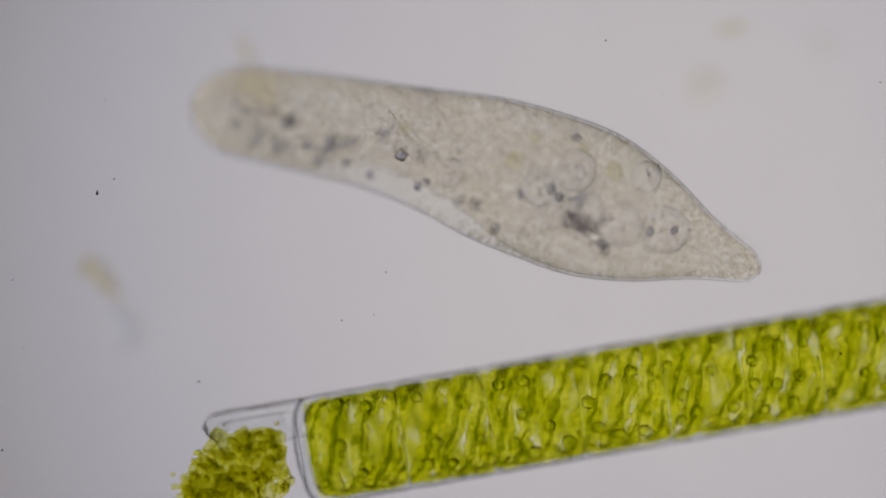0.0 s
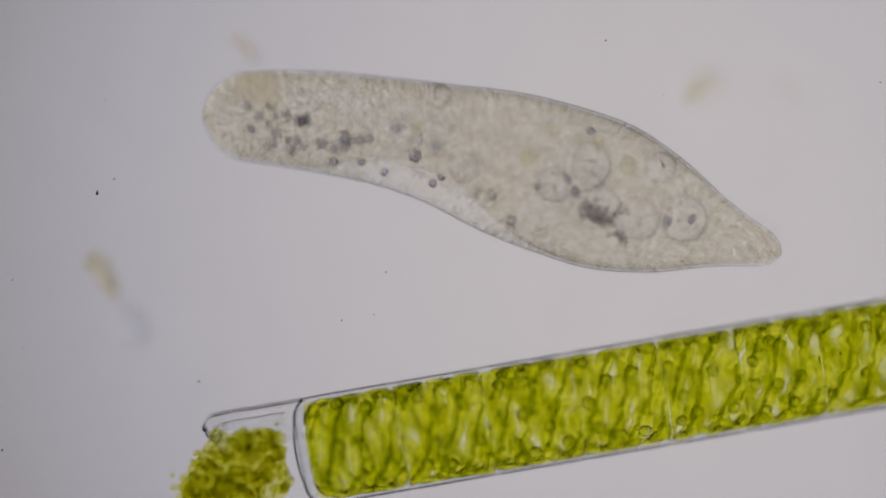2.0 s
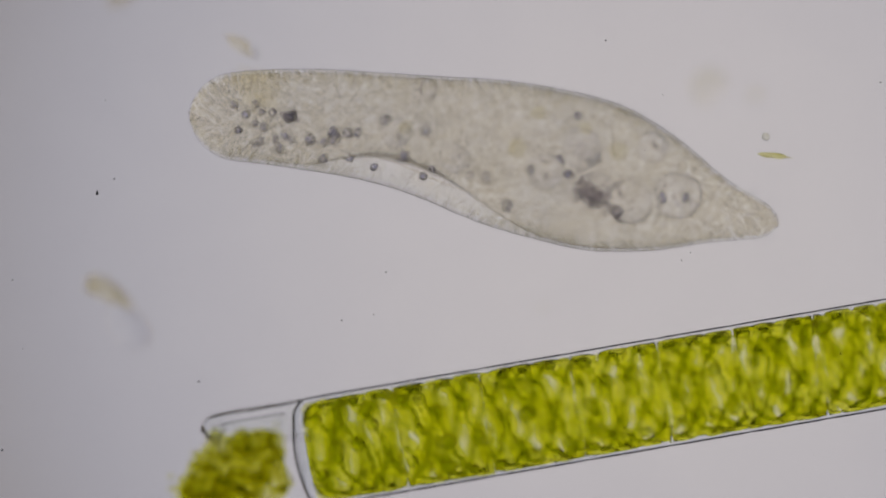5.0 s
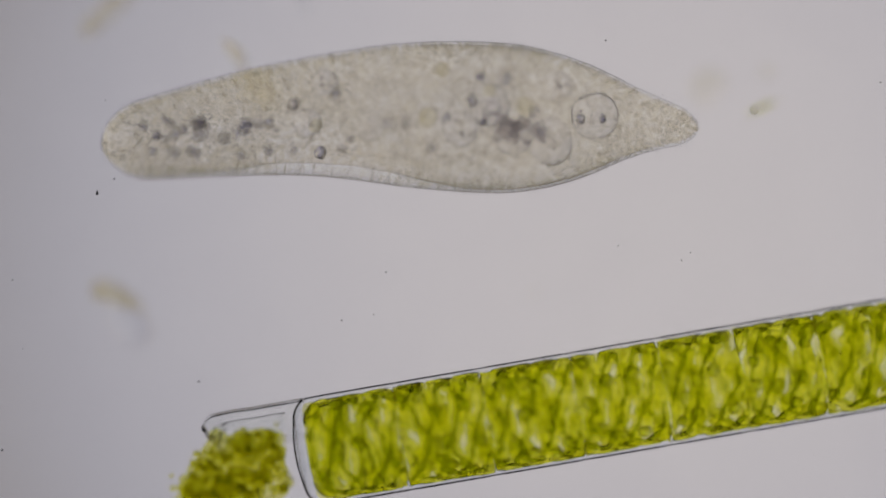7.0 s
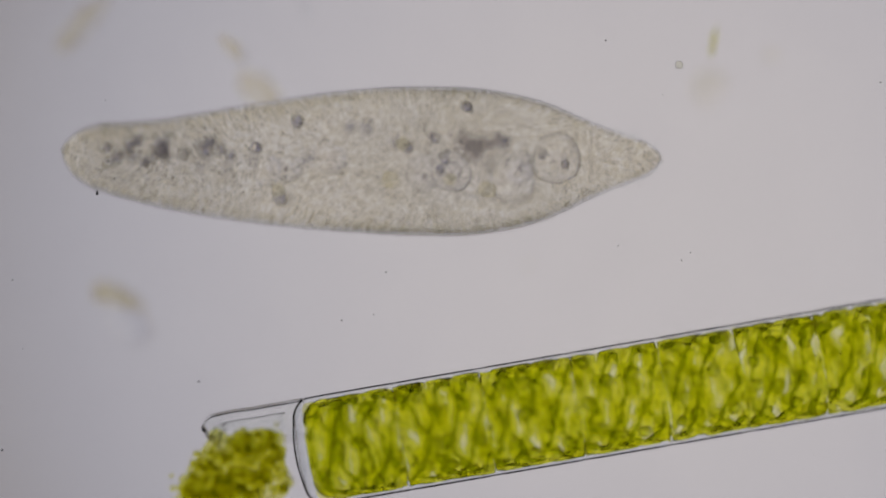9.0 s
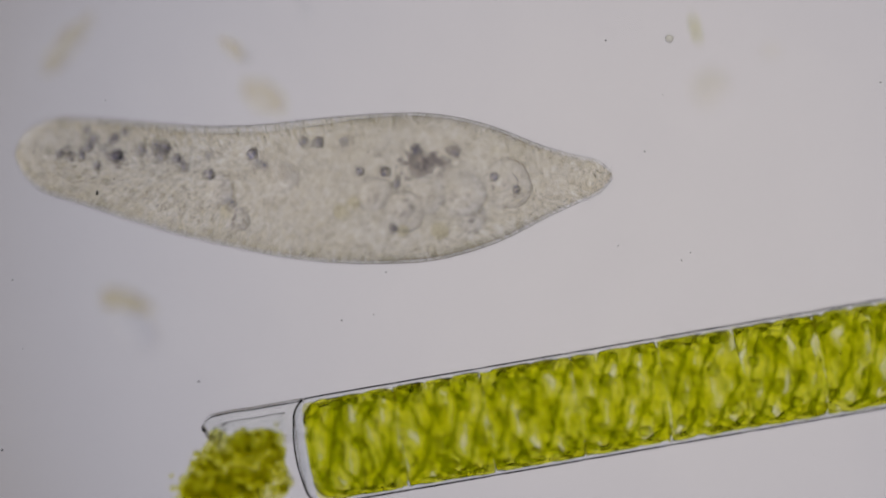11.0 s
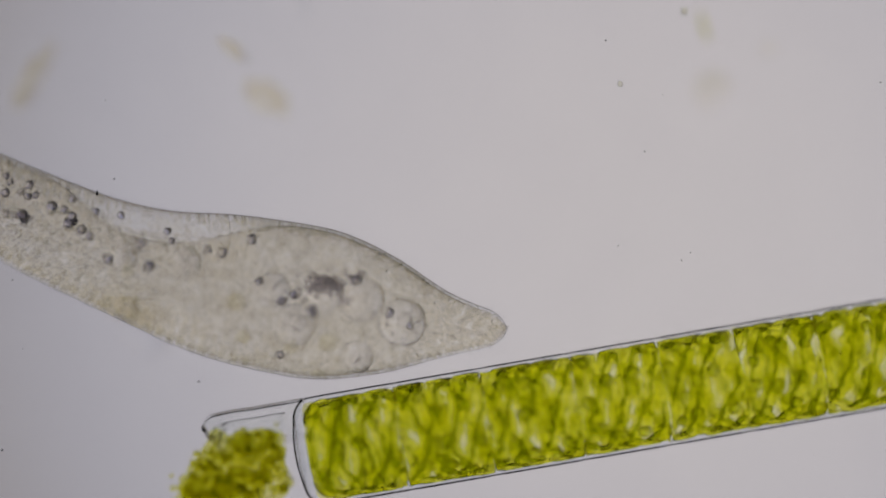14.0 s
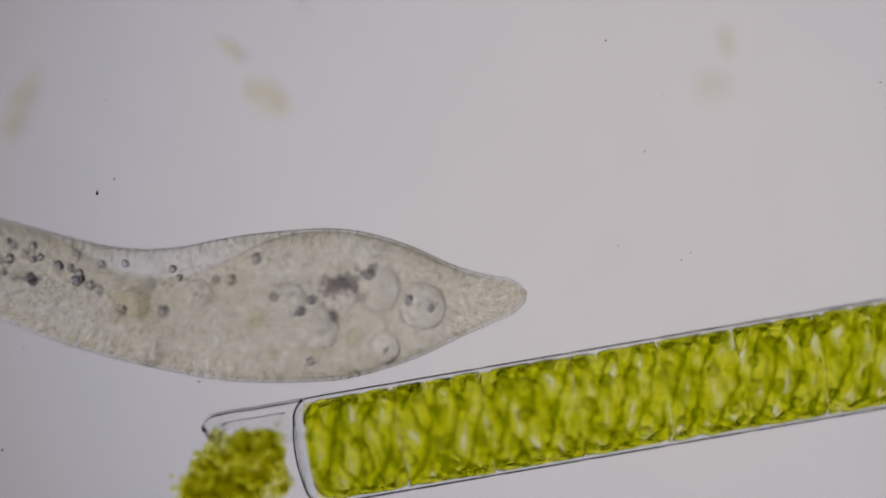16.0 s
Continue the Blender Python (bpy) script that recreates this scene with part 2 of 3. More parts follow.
def skin_piece(u0, u1, inset, groove, name, around=56, along=4):
    """One ring of the body's skin, or of the flesh under it by inset chart units. groove: how far the belly side draws in and leaves a clear lip."""
    rows, rest = [], []
    for k in range(along):
        k = k / (along - 1)
        if along > 6:
            k = k * k if u0 < 0.5 else 1 - (1 - k) ** 2
        u = u0 + (u1 - u0) * k
        b, a = radii(u)
        if inset:
            b, a = b * b / (b + inset * GRID), a * a / (a + inset * GRID)
        g = groove * lip(u)
        row = []
        for k in range(around):
            th = 2 * math.pi * k / around
            cy, cz = math.cos(th), math.sin(th)
            pull = (1 - g * facing(cy, cz)) * belly(u, cy)
            p = Vector(((u - (u0 + u1) / 2) * LENGTH * GRID, b * cy * pull, a * cz))
            row.append(p)
            rest.append((u * LENGTH * GRID, p.y, p.z))
        rows.append(row)
    v, f = tube(rows)
    return mesh_of(name, v, f, rest=rest)


def rods(u0, u1, count, rnd, deep=False, name="trichocyst_layer"):
    """Short rods that stand under the skin, slanting to the rear; deep: strewn through the flesh."""
    verts, faces = [], []
    for _ in range(count):
        u = rnd.uniform(u0, u1)
        b, a = radii(u)
        th = rnd.uniform(0, 2 * math.pi)
        if not deep and facing(math.cos(th), math.sin(th)) > 0.5 and rnd.random() < 1.5 * lip(u):
            continue
        out = Vector((0, math.cos(th) / max(b, 1e-5), math.sin(th) / max(a, 1e-5))).normalized()
        k = math.sqrt(rnd.uniform(0.02, 0.86)) if deep else 1.0
        top = Vector(((u - (u0 + u1) / 2) * LENGTH * GRID, k * b * math.cos(th) * belly(u, math.cos(th)), k * a * math.sin(th))) - (Vector() if deep else out * rnd.uniform(1, 4) * GRID)
        if deep and (in_vacuole(u, top.y / GRID, top.z / GRID) or (k * facing(math.cos(th), math.sin(th)) > 1 - lip(u) and rnd.random() > 0.15)):
            continue
        if deep:
            low = top + Vector((rnd.gauss(0.2, 0.6), rnd.gauss(0.5, 0.5), rnd.gauss(0, 0.5))) * rnd.uniform(2.5, 6.5) * GRID
        else:
            lean = -0.5 + 2.2 * min(1.0, max(0.0, (u - 0.55) / 0.3))
            low = top - (out + Vector((rnd.gauss(lean, 0.22), rnd.gauss(0, 0.12), rnd.gauss(0, 0.12)))).normalized() * rnd.uniform(11, 21) * GRID
        side = Vector((1, rnd.uniform(-1, 1), rnd.uniform(-1, 1))).normalized() * (rnd.uniform(0.9, 1.7) if deep else rnd.uniform(0.55, 1.0)) * GRID
        up = (top - low).normalized().cross(side).normalized() * side.length
        n = len(verts)
        for c in (top, low):
            verts += [c + side, c - side * 0.5 + up * 0.87, c - side * 0.5 - up * 0.87]
        faces += [(n + 3, n + 4, n + 1, n), (n + 4, n + 5, n + 2, n + 1), (n + 5, n + 3, n, n + 2), (n, n + 1, n + 2), (n + 5, n + 4, n + 3)]
    return mesh_of(name, verts, faces, False)


LIP_U = (0.22, 0.26, 0.32, 0.40, 0.47, 0.52, 0.58)
LIP_Y = (-30, -36, -44, -62, -76, -68, -45)


def groove_lip(u0, u1):
    """A short stretch of the thickened edge of the mouth groove."""
    rows = []
    for k in range(4):
        u = u0 + (u1 - u0) * k / 3
        y = float(hermite(LIP_U, LIP_Y, u))
        r = 2.2 * math.sin(math.pi * min(1.0, max(0.0, (u - LIP_U[0]) / (LIP_U[-1] - LIP_U[0])))) ** 0.6 + 0.2
        rows.append([Vector(((u - (u0 + u1) / 2) * LENGTH, y + 0.6 * r * math.cos(a), 25 + 1.6 * r * math.sin(a))) * GRID for a in np.linspace(0, 2 * math.pi, 10, endpoint=False)])
    v, f = tube(rows)
    return mesh_of("groove_lip", v, f)


def hairs(u0, u1, count, rnd, length):
    """Fine bent hairs that stand out of the skin."""
    verts, faces = [], []
    for _ in range(count):
        u = rnd.uniform(u0, min(u1, 0.996))
        b, a = radii(u)
        th = rnd.uniform(0, 2 * math.pi)
        out = Vector((0, math.cos(th), math.sin(th)))
        p = Vector(((u - (u0 + u1) / 2) * LENGTH * GRID, b * math.cos(th) * belly(u, math.cos(th)), a * math.sin(th)))
        way = (out + Vector((rnd.gauss(0.5, 0.3), 0, 0))).normalized()
        curl = Vector((rnd.gauss(0.1, 0.15), rnd.gauss(0, 0.12), rnd.gauss(0, 0.12)))
        step = rnd.uniform(0.6, 1.2) * length * GRID / 4
        n = len(verts)
        for k in range(5):
            w = 0.55 * GRID * (1 - k / 5.5)
            side = way.cross(Vector((0.3, 0.5, 0.8))).normalized() * w
            up = way.cross(side).normalized() * w
            verts += [p + side, p - side * 0.5 + up * 0.87, p - side * 0.5 - up * 0.87]
            p = p + way * step
            way = (way + curl).normalized()
        for k in range(4):
            for c in range(3):
                d = (c + 1) % 3
                faces.append((n + k * 3 + c, n + k * 3 + d, n + k * 3 + 3 + d, n + k * 3 + 3 + c))
    return mesh_of("ciliary_fringe", verts, faces, False)


VACUOLES = ((0.826, 5, -4, 44), (0.752, -16, 38, 41), (0.65, 44, 12, 38), (0.604, -10, 22, 32), (0.69, -14, 34, 33), (0.763, 78, 0, 29),
            (0.38, 80, 0, 24), (0.346, -2, 14, 27), (0.451, -32, 0, 27))
CRYSTALS = ((0.075, 15, -20, 8), (0.094, 2, -5, 9), (0.112, 16, -25, 7), (0.121, -1, -30, 7), (0.139, 8, 0, 8), (0.109, -14, -10, 7))
CRYSTALS += ((0.082, -22, 8, 8), (0.124, -28, -32, 9), (0.12, -44, 0, 8), (0.111, -54, -22, 7), (0.153, -56, -6, 9), (0.172, -50, -38, 8))
CRYSTALS += ((0.166, -5, -20, 12), (0.171, -3, -26, 11), (0.204, -39, -12, 11), (0.227, -46, -25, 8), (0.242, -26, -20, 12), (0.243, -41, -30, 10))
CRYSTALS += ((0.266, -25, -22, 10), (0.282, -18, -12, 9), (0.229, -65, 10, 8), (0.275, -58, 15, 8), (0.326, 4, -28, 11), (0.365, -26, 66, 12))
CRYSTALS += ((0.396, -14, -70, 12), (0.318, -70, 5, 8), (0.404, -71, 10, 8), (0.416, -58, 0, 8), (0.482, -69, -50, 9), (0.51, -69, -49, 11))
CRYSTALS += ((0.58, -27, -20, 9), (0.623, -2, -40, 10), (0.64, -11, 0, 9), (0.16, -40, -30, 8), (0.145, -38, 4, 7))
CRYSTALS += ((0.632, 96, 0, 9), (0.25, -34, -34, 8), (0.557, -98, -20, 10), (0.803, -7, -10, 9), (0.839, 10, 6, 8), (0.676, 0, -95, 11), (0.739, -56, -25, 10))


def build_ciliate():
    animal = new("ciliate")
    tagged(animal, "translucent grey ciliate swimming in water, packed with vacuoles and crystals", "microorganism")
    pieces = []
    rnd = random.Random(5)
    for i in range(PIECES):
        u0, u1 = i / PIECES, (i + 1) / PIECES
        seg = put("body_ring", skin_piece(u0, u1, 0.0, 0.0, "body_ring", along=12 if i in (0, 1, PIECES - 1) else 4), M_PELLICLE, animal)
        pieces.append(seg)
        put("endoplasm", skin_piece(u0, u1, 9.0, 1.0, "endoplasm", 48, 3), M_ENDOPLASM, seg)
        if LIP_U[0] < u0 and u1 < LIP_U[-1]:
            put("groove_lip", groove_lip(u0, u1), M_LIP, seg)
        girth = sum(radii((u0 + u1) / 2)) / GRID
        tagged(put("trichocyst_layer", rods(u0, u1, int(1.0 * girth), rnd), M_ROD, seg), kind="stuff")
        tagged(put("granular_cytoplasm", rods(u0, u1, int(2.3 * girth), rnd, True, "granular_cytoplasm"), M_GRAIN, seg), kind="stuff")
        tagged(put("ciliary_fringe", hairs(u0, u1, int(0.10 * girth) if i < 56 else 14, rnd, 8 if i < 56 else 22), M_HAIR, seg), kind="stuff")
    grain_mesh = [lump("crystal", 1.0, (1, 0.9, 0.85), 0.3, s, 3) for s in range(5)]
    for g in grain_mesh:
        g.materials.append(M_CRYSTAL)
    dark_mesh = [lump("grain", 1.0, (1, 0.8, 0.8), 0.5, s + 9, 2) for s in range(4)]
    for g in dark_mesh:
        g.materials.append(M_DARK)
    vac_mesh = lump("vacuole", 1.0, (1, 0.97, 0.9), 0.09, 3, 3)
    vac_mesh.materials.append(M_VACUOLE)

    def inside(name, data, u, y, z, r):
        i = min(PIECES - 1, int(u * PIECES))
        m = Matrix.Translation(((u - (i + 0.5) / PIECES) * LENGTH * GRID, y * GRID, z * GRID)) @ Euler(
            (rnd.uniform(0, 6), rnd.uniform(0, 6), rnd.uniform(0, 6))).to_matrix().to_4x4() @ Matrix.Scale(r * GRID, 4)
        return put(name, data, None, pieces[i], m=m)

    for u, y, z, r in VACUOLES:
        inside("vacuole", vac_mesh, u, y, z, r)
        for _ in range(int(r / 4)):
            q = Vector((rnd.gauss(0, 1), rnd.gauss(0, 1), rnd.gauss(0, 1))).normalized() * r * rnd.uniform(0.1, 0.7)
            inside("food_grain", rnd.choice(dark_mesh), u + q.x / LENGTH, y + q.y, z + q.z, rnd.uniform(1.2, 3.6))
    food_mesh = lump("food_ball", 1.0, (1, 0.95, 0.9), 0.10, 6, 3)
    food_mesh.materials.append(M_FOOD)
    for u, y, z, r in ((0.548, 21, 30, 17), (0.709, 67, 40, 17), (0.648, 84, 20, 12), (0.569, 70, -40, 13), (0.36, 20, 45, 13)):
        inside("food_ball", food_mesh, u, y, z, r)
    for k in (0, 2):
        u, y, z, r = VACUOLES[k]
        inside("droplet", vac_mesh, u + 0.1 * r / LENGTH, y - 0.12 * r, z, r * (0.3 if k == 0 else 0.42))
    for u, y, z, r in CRYSTALS:
        inside("crystal", rnd.choice(grain_mesh), u, y, z, r * 0.95)
    for k in range(5):
        inside("dark_grain", dark_mesh[k % 4], 0.155 + 0.006 * k, -2 + rnd.gauss(0, 4), -20 + rnd.gauss(0, 5), rnd.uniform(6, 9))
    for k in range(54):
        a = rnd.random() ** 0.8
        inside("dark_grain", rnd.choice(dark_mesh), 0.625 + 0.115 * a + rnd.gauss(0, 0.010), -12 - 52 * a + rnd.gauss(0, 13), -22 + rnd.gauss(0, 16), rnd.choice((3.5, 4.5, 6, 8, 11)))
    return animal, pieces


# ---------------------------------------------------------------- the green filament
FIL_R = 97 * GRID
FIL_Z = 0.04
WALL = 2.6 * GRID
BANDS = 4


def domed(x0, x1, r, depth, around=80):
    """Rings of a tube whose start is closed by a blunt dome."""
    turn = depth + 4 * GRID
    prof = [(x0 + 6 * GRID * (k / 8) ** 2, 0.02 * r + (0.98 * r - turn) * k / 8) for k in range(8)]
    prof += [(x0 + 6 * GRID + (turn - 6 * GRID) * (1 - math.cos(math.pi / 2 * k / 10)), r - turn + turn * math.sin(math.pi / 2 * k / 10)) for k in range(10)]
    depth = turn
    prof += [(x0 + depth + (x1 - x0 - depth) * k / 6, r) for k in range(1, 7)]
    return [[Vector((x, rr * math.cos(a), rr * math.sin(a))) for a in np.linspace(0, 2 * math.pi, around, endpoint=False)] for x, rr in prof]


def cell_wall(x0, x1, first):
    """A hollow cell: the outer skin runs on into the next cell, the inner one is a rounded drum."""
    ang = np.linspace(0, 2 * math.pi, 80, endpoint=False)
    if first:
        outer = domed(x0 - WALL, x1, FIL_R, 38 * GRID)
        ov, of = tube(outer, True, False)
    else:
        rows = []
        for k in range(9):
            x = x0 + (x1 - x0) * k / 8
            r = FIL_R - (0.8 * GRID if k in (0, 8) else 0)
            rows.append([Vector((x, r * math.cos(a), r * math.sin(a))) for a in ang])
        ov, of = tube(rows)
    inner = [[Vector((x0 + (x1 - x0) * k / 8, (FIL_R - WALL) * math.cos(a), (FIL_R - WALL) * math.sin(a))) for a in ang] for k in range(9)]
    if first:
        inner = domed(x0, x1, FIL_R - WALL, 36 * GRID)
    iv, jf = tube(inner, first, False)
    n = len(ov)
    return mesh_of("cell", ov + iv, of + [tuple(n + k for k in reversed(f)) for f in jf])


def septum_mesh():
    """A thin cross wall, thicker where it meets the side wall."""
    rows = []
    for x, r in ((-0.15, 0.02), (-0.15, 0.6), (-0.25, 0.9), (-1.2, 0.975), (-3.0, 1.0), (3.0, 1.0), (1.2, 0.975), (0.25, 0.9), (0.15, 0.6), (0.15, 0.02)):
        rows.append([Vector((x * GRID, r * (FIL_R - WALL) * math.cos(a), r * (FIL_R - WALL) * math.sin(a))) for a in np.linspace(0, 2 * math.pi, 64, endpoint=False)])
    v, f = tube(rows, True, True)
    return mesh_of("cross_wall", v, f)


def sap_mesh(x0, x1):
    """The pale green cell sap, a drum that fills the cell inside its bands."""
    ang = np.linspace(0, 2 * math.pi, 64, endpoint=False)
    rows = []
    for k in range(25):
        s = k / 24
        r = FIL_R * 0.90 * (1 - 0.10 * max(0.0, 1 - min(s, 1 - s) / 0.06) ** 2)
        rows.append([Vector((x0 + (x1 - x0) * s, 0, 0)) + Vector((0, math.cos(a), math.sin(a))) * r * (1 + 0.012 * noise.noise(Vector((s * 6 + x0 * 3, math.cos(a) * 2, math.sin(a) * 2)))) for a in ang])
    v, f = tube(rows)
    return mesh_of("cell_sap", v, f)


def ribbon(x0, x1, turn, pitch, width, thick, radius, seed, name, lobes=1.0, run=0.0, corner=0.0):
    """A helical band lying inside the wall, with lobed edges and real thickness. run: how far the helix goes on past each end, folded against it."""
    a0, a1 = x0 - run, x1 + run
    n = max(24, int((a1 - a0) / pitch * 150))
    rows, rest = [], []
    for i in range(n + 1):
        s = i / n
        x = a0 + (a1 - a0) * s
        a = turn - 2 * math.pi * (x - x0) / pitch
        q = Vector((x * 15, seed * 5.7, math.sin(a)))
        far = Vector((9, 9, 9))
        wl = width * (0.5 + lobes * (0.34 * noise.noise(q * 1.7) + 0.20 * noise.noise(q * 5.3)))
        wr = width * (0.5 + lobes * (0.34 * noise.noise(q * 1.7 + far) + 0.20 * noise.noise(q * 5.3 + far)))
        lift = radius * (1 + 0.03 * noise.noise(q * 2.7))
        sway = 13 * GRID * noise.noise(q * 0.9 + Vector((3, 1, 4))) + 8 * GRID * noise.noise(q * 3.1 + Vector((5, 2, 1)))
        row = []
        for c, h in ((-1, 0), (-0.85, 0.55), (-0.4, 0.9), (0, 1), (0.4, 0.9), (0.85, 0.55), (1, 0), (0.85, -0.35), (0, -0.5), (-0.85, -0.35)):
            w = (wl if c < 0 else wr) * c + sway
            rr = lift - thick * h * (1 + 0.4 * noise.noise(q * 4.1 + Vector((c * 2, 0, 0))))
            xx = x + w
            lo = x0 + 3 * GRID * (0.2 + 0.9 * noise.noise(q * 3.3 + Vector((c, 2, 0))))
            hi = x1 - 3 * GRID * (0.2 + 0.9 * noise.noise(q * 3.3 + Vector((c, 7, 0))))
            over = max(lo - xx, xx - hi, 0.0)
            if over:
                rr -= over * 0.7
                xx = lo - 0.025 * (lo - xx) if xx < lo else hi + 0.025 * (xx - hi)
            if corner and xx - x0 < corner:
                rr = min(rr, radius - corner + math.sqrt(corner ** 2 - (corner - max(0.0, xx - x0)) ** 2))
            p = Vector((xx + 0.15 * UM * c, rr * math.cos(a), rr * math.sin(a)))
            row.append(p)
            rest.append(p)
        rows.append(row)
    v, f = tube(rows, True, True)
    return mesh_of(name, v, [tuple(reversed(k)) for k in f], rest=rest)


def sheet_patch(x0, x1, a0, a1, radius, thick, ragged, seed, name, nx=36, na=26):
    """A torn piece of tube wall with thickness, between two angles about the filament's axis."""
    top, low = [], []
    for i in range(nx + 1):
        for k in range(na + 1):
            s, c = i / nx, k / na
            a = a0 + (a1 - a0) * c
            q = Vector((c * 4, seed, 0))
            start = x0 + ragged * (0.6 + noise.noise(q * 1.3) + 0.5 * noise.noise(q * 3.7)) + 45 * GRID * (1 - math.cos(a))
            x = start + (x1 - start) * s
            rr = radius * (1 + 0.02 * noise.noise(Vector((x * 9, a * 2, seed)))) - 22 * GRID * (max(0.0, 0.16 - s) / 0.16) ** 3
            top.append(Vector((x, rr * math.cos(a), rr * math.sin(a))))
            low.append(Vector((x, (rr - thick) * math.cos(a), (rr - thick) * math.sin(a))))
    n, w = len(top), na + 1
    faces = []
    for i in range(nx):
        for k in range(na):
            p = i * w + k
            faces.append((p, p + 1, p + w + 1, p + w))
            faces.append((n + p, n + p + w, n + p + w + 1, n + p + 1))
    rim = [k for k in range(w)] + [i * w + na for i in range(1, nx + 1)] + [nx * w + k for k in range(na - 1, -1, -1)] + [i * w for i in range(nx - 1, 0, -1)]
    for b, e in zip(rim, rim[1:] + rim[:1]):
        faces.append((b, e, n + e, n + b))
    return mesh_of(name, top + low, faces)


NEAR_PYRENOIDS = ((880, 683), (923, 676), (1070, 672), (1115, 658), (1180, 648), (1258, 657), (1207, 700), (1205, 745), (1038, 713), (1057, 757), (1097, 768),
                  (1005, 781), (970, 755), (848, 780), (800, 820), (770, 785), (755, 822), (920, 735), (908, 785), (598, 790), (1330, 640), (1378, 610))
NEAR_PYRENOIDS += ((1420, 608), (1415, 665), (1375, 680), (1297, 722), (1530, 660), (1450, 582), (1532, 578), (1265, 602), (1360, 604), (1028, 643), (1335, 681),
                   (1232, 728), (1357, 725), (1407, 711), (1475, 698), (1140, 763), (946, 800), (572, 858), (640, 838), (690, 700), (735, 705), (645, 720), (595, 715))


def build_filament():
    fil = new("algal_filament")
    fil.matrix_basis = Matrix.Translation(spot(540, 802.5, FIL_Z)) @ Matrix.Rotation(math.atan(0.1704), 4, "Z") @ Matrix.Rotation(radians(2.8), 4, "Y")
    tagged(fil, "bright green algal filament of joined cells, broken open at one end", "alga")
    ends = [-16, 172, 327, 490, 645, 783, 925, 1070, 1215, 1360]
    ball = lump("pyrenoid", 1.0, (1, 1, 0.7), 0.12, 2, 3)
    ball.materials.append(M_PYRENOID)
    rnd = random.Random(11)
    wall_disc = septum_mesh()
    cells = []
    for c in range(len(ends) - 1):
        x0, x1 = ends[c] * GRID, ends[c + 1] * GRID
        cell = put("cell", cell_wall(x0, x1, c == 0), M_WALL, fil)
        cells.append(cell)
        put("cross_wall", wall_disc, M_SEPTUM, cell, m=Matrix.Translation((x1, 0, 0)))
        gaps = (22, 1.0, 1.4, 1.2, 2.2, 1.2, 2.2, 1.3, 1.3, 1.3)
        b0, b1 = x0 + gaps[c] * GRID, x1 - gaps[c + 1] * GRID
        pitch = rnd.uniform(180, 198) * GRID
        put("cell_sap", sap_mesh(x0 + (24 if c == 0 else 0.6) * GRID, x1 - 0.6 * GRID), M_SAP, cell)
        for k in range(BANDS):
            turn = 2 * math.pi * (k + rnd.uniform(-0.16, 0.16)) / BANDS + c * 1.3
            put("chloroplast_band", ribbon(b0, b1, turn, pitch, 37 * GRID, 1.5 * UM, FIL_R * 0.905, c * BANDS + k, "chloroplast_band", run=18 * GRID, corner=34 * GRID if c == 0 else 0.0), M_BAND, cell)
            put("band_ridge", ribbon(b0 + UM, b1 - UM, turn - 2 * math.pi * UM / pitch, pitch, 9 * GRID, 1.0 * UM, FIL_R * 0.84, c * BANDS + k, "band_ridge", 1.4, corner=34 * GRID if c == 0 else 0.0), M_RIDGE, cell)
            x = b0 + rnd.uniform(3, 7) * UM
            while x < b1 - 3 * UM:
                a = turn - 2 * math.pi * (x - b0) / pitch
                r = FIL_R * 0.85
                if math.sin(a) > -0.25:
                    x += 1.5 * UM
                    continue
                put("pyrenoid", ball, None, cell, m=Matrix.Translation((x + rnd.uniform(-1, 1) * UM, r * math.cos(a), r * math.sin(a))) @ Matrix.Rotation(
                    a - math.pi / 2, 4, "X") @ Matrix.Scale(rnd.uniform(9.0, 12.5) * GRID, 4))
                x += rnd.uniform(5.0, 9.0) * UM
    # the starch bodies of the near side, where they sit on the bands
    for px, py in NEAR_PYRENOIDS:
        e = fil.matrix_basis.inverted() @ spot(px, py, 0.02)
        c = sum(e.x >= k * GRID for k in ends[1:-1])
        r = FIL_R * 0.86
        a = math.acos(max(-0.97, min(0.97, e.y / r)))
        put("pyrenoid", ball, None, cells[c], m=Matrix.Translation((e.x, r * math.cos(a), r * math.sin(a))) @ Matrix.Rotation(
            a - math.pi / 2, 4, "X") @ Matrix.Scale(rnd.uniform(9.5, 12.5) * GRID, 4))
    # the burst end cell: a torn sleeve of wall, a shrunken membrane and the spilled green
    put("torn_wall", sheet_patch(-176 * GRID, 12 * GRID, -1.25, 1.25, FIL_R, 6 * GRID, 5 * GRID, 4.0, "torn_wall"), M_SLEEVE, fil, "torn colourless sleeve of cell wall")
    put("shrunken_membrane", sheet_patch(-175 * GRID, -24 * GRID, -0.9, 0.7, FIL_R * 0.80, 1.2 * GRID, 40 * GRID, 7.0, "shrunken_membrane"), M_SLEEVE, fil)
    blobs = [lump("spilled_chloroplast", 1.0, (1.2, 0.85 - 0.06 * (s % 3), 0.5), 0.55, s + 20, 3, 1.8 + 0.25 * s) for s in range(6)]
    for b in blobs:
        b.materials.append(M_CLUMP)
    heap = random.Random(23)
    for k, (x, y, r) in enumerate(((-182, -30, 40), (-135, -8, 55), (-88, 8, 46), (-160, -72, 50), (-112, -60, 48))):
        put("green_slime", lump("green_slime", r * GRID, (1.1, 1, 0.4), 0.7, k + 60, 4, 2.2), M_SLIME, fil, "soft yellow-green slime between the spilled grains", Matrix.Translation((x * GRID, y * GRID, 42 * GRID)))
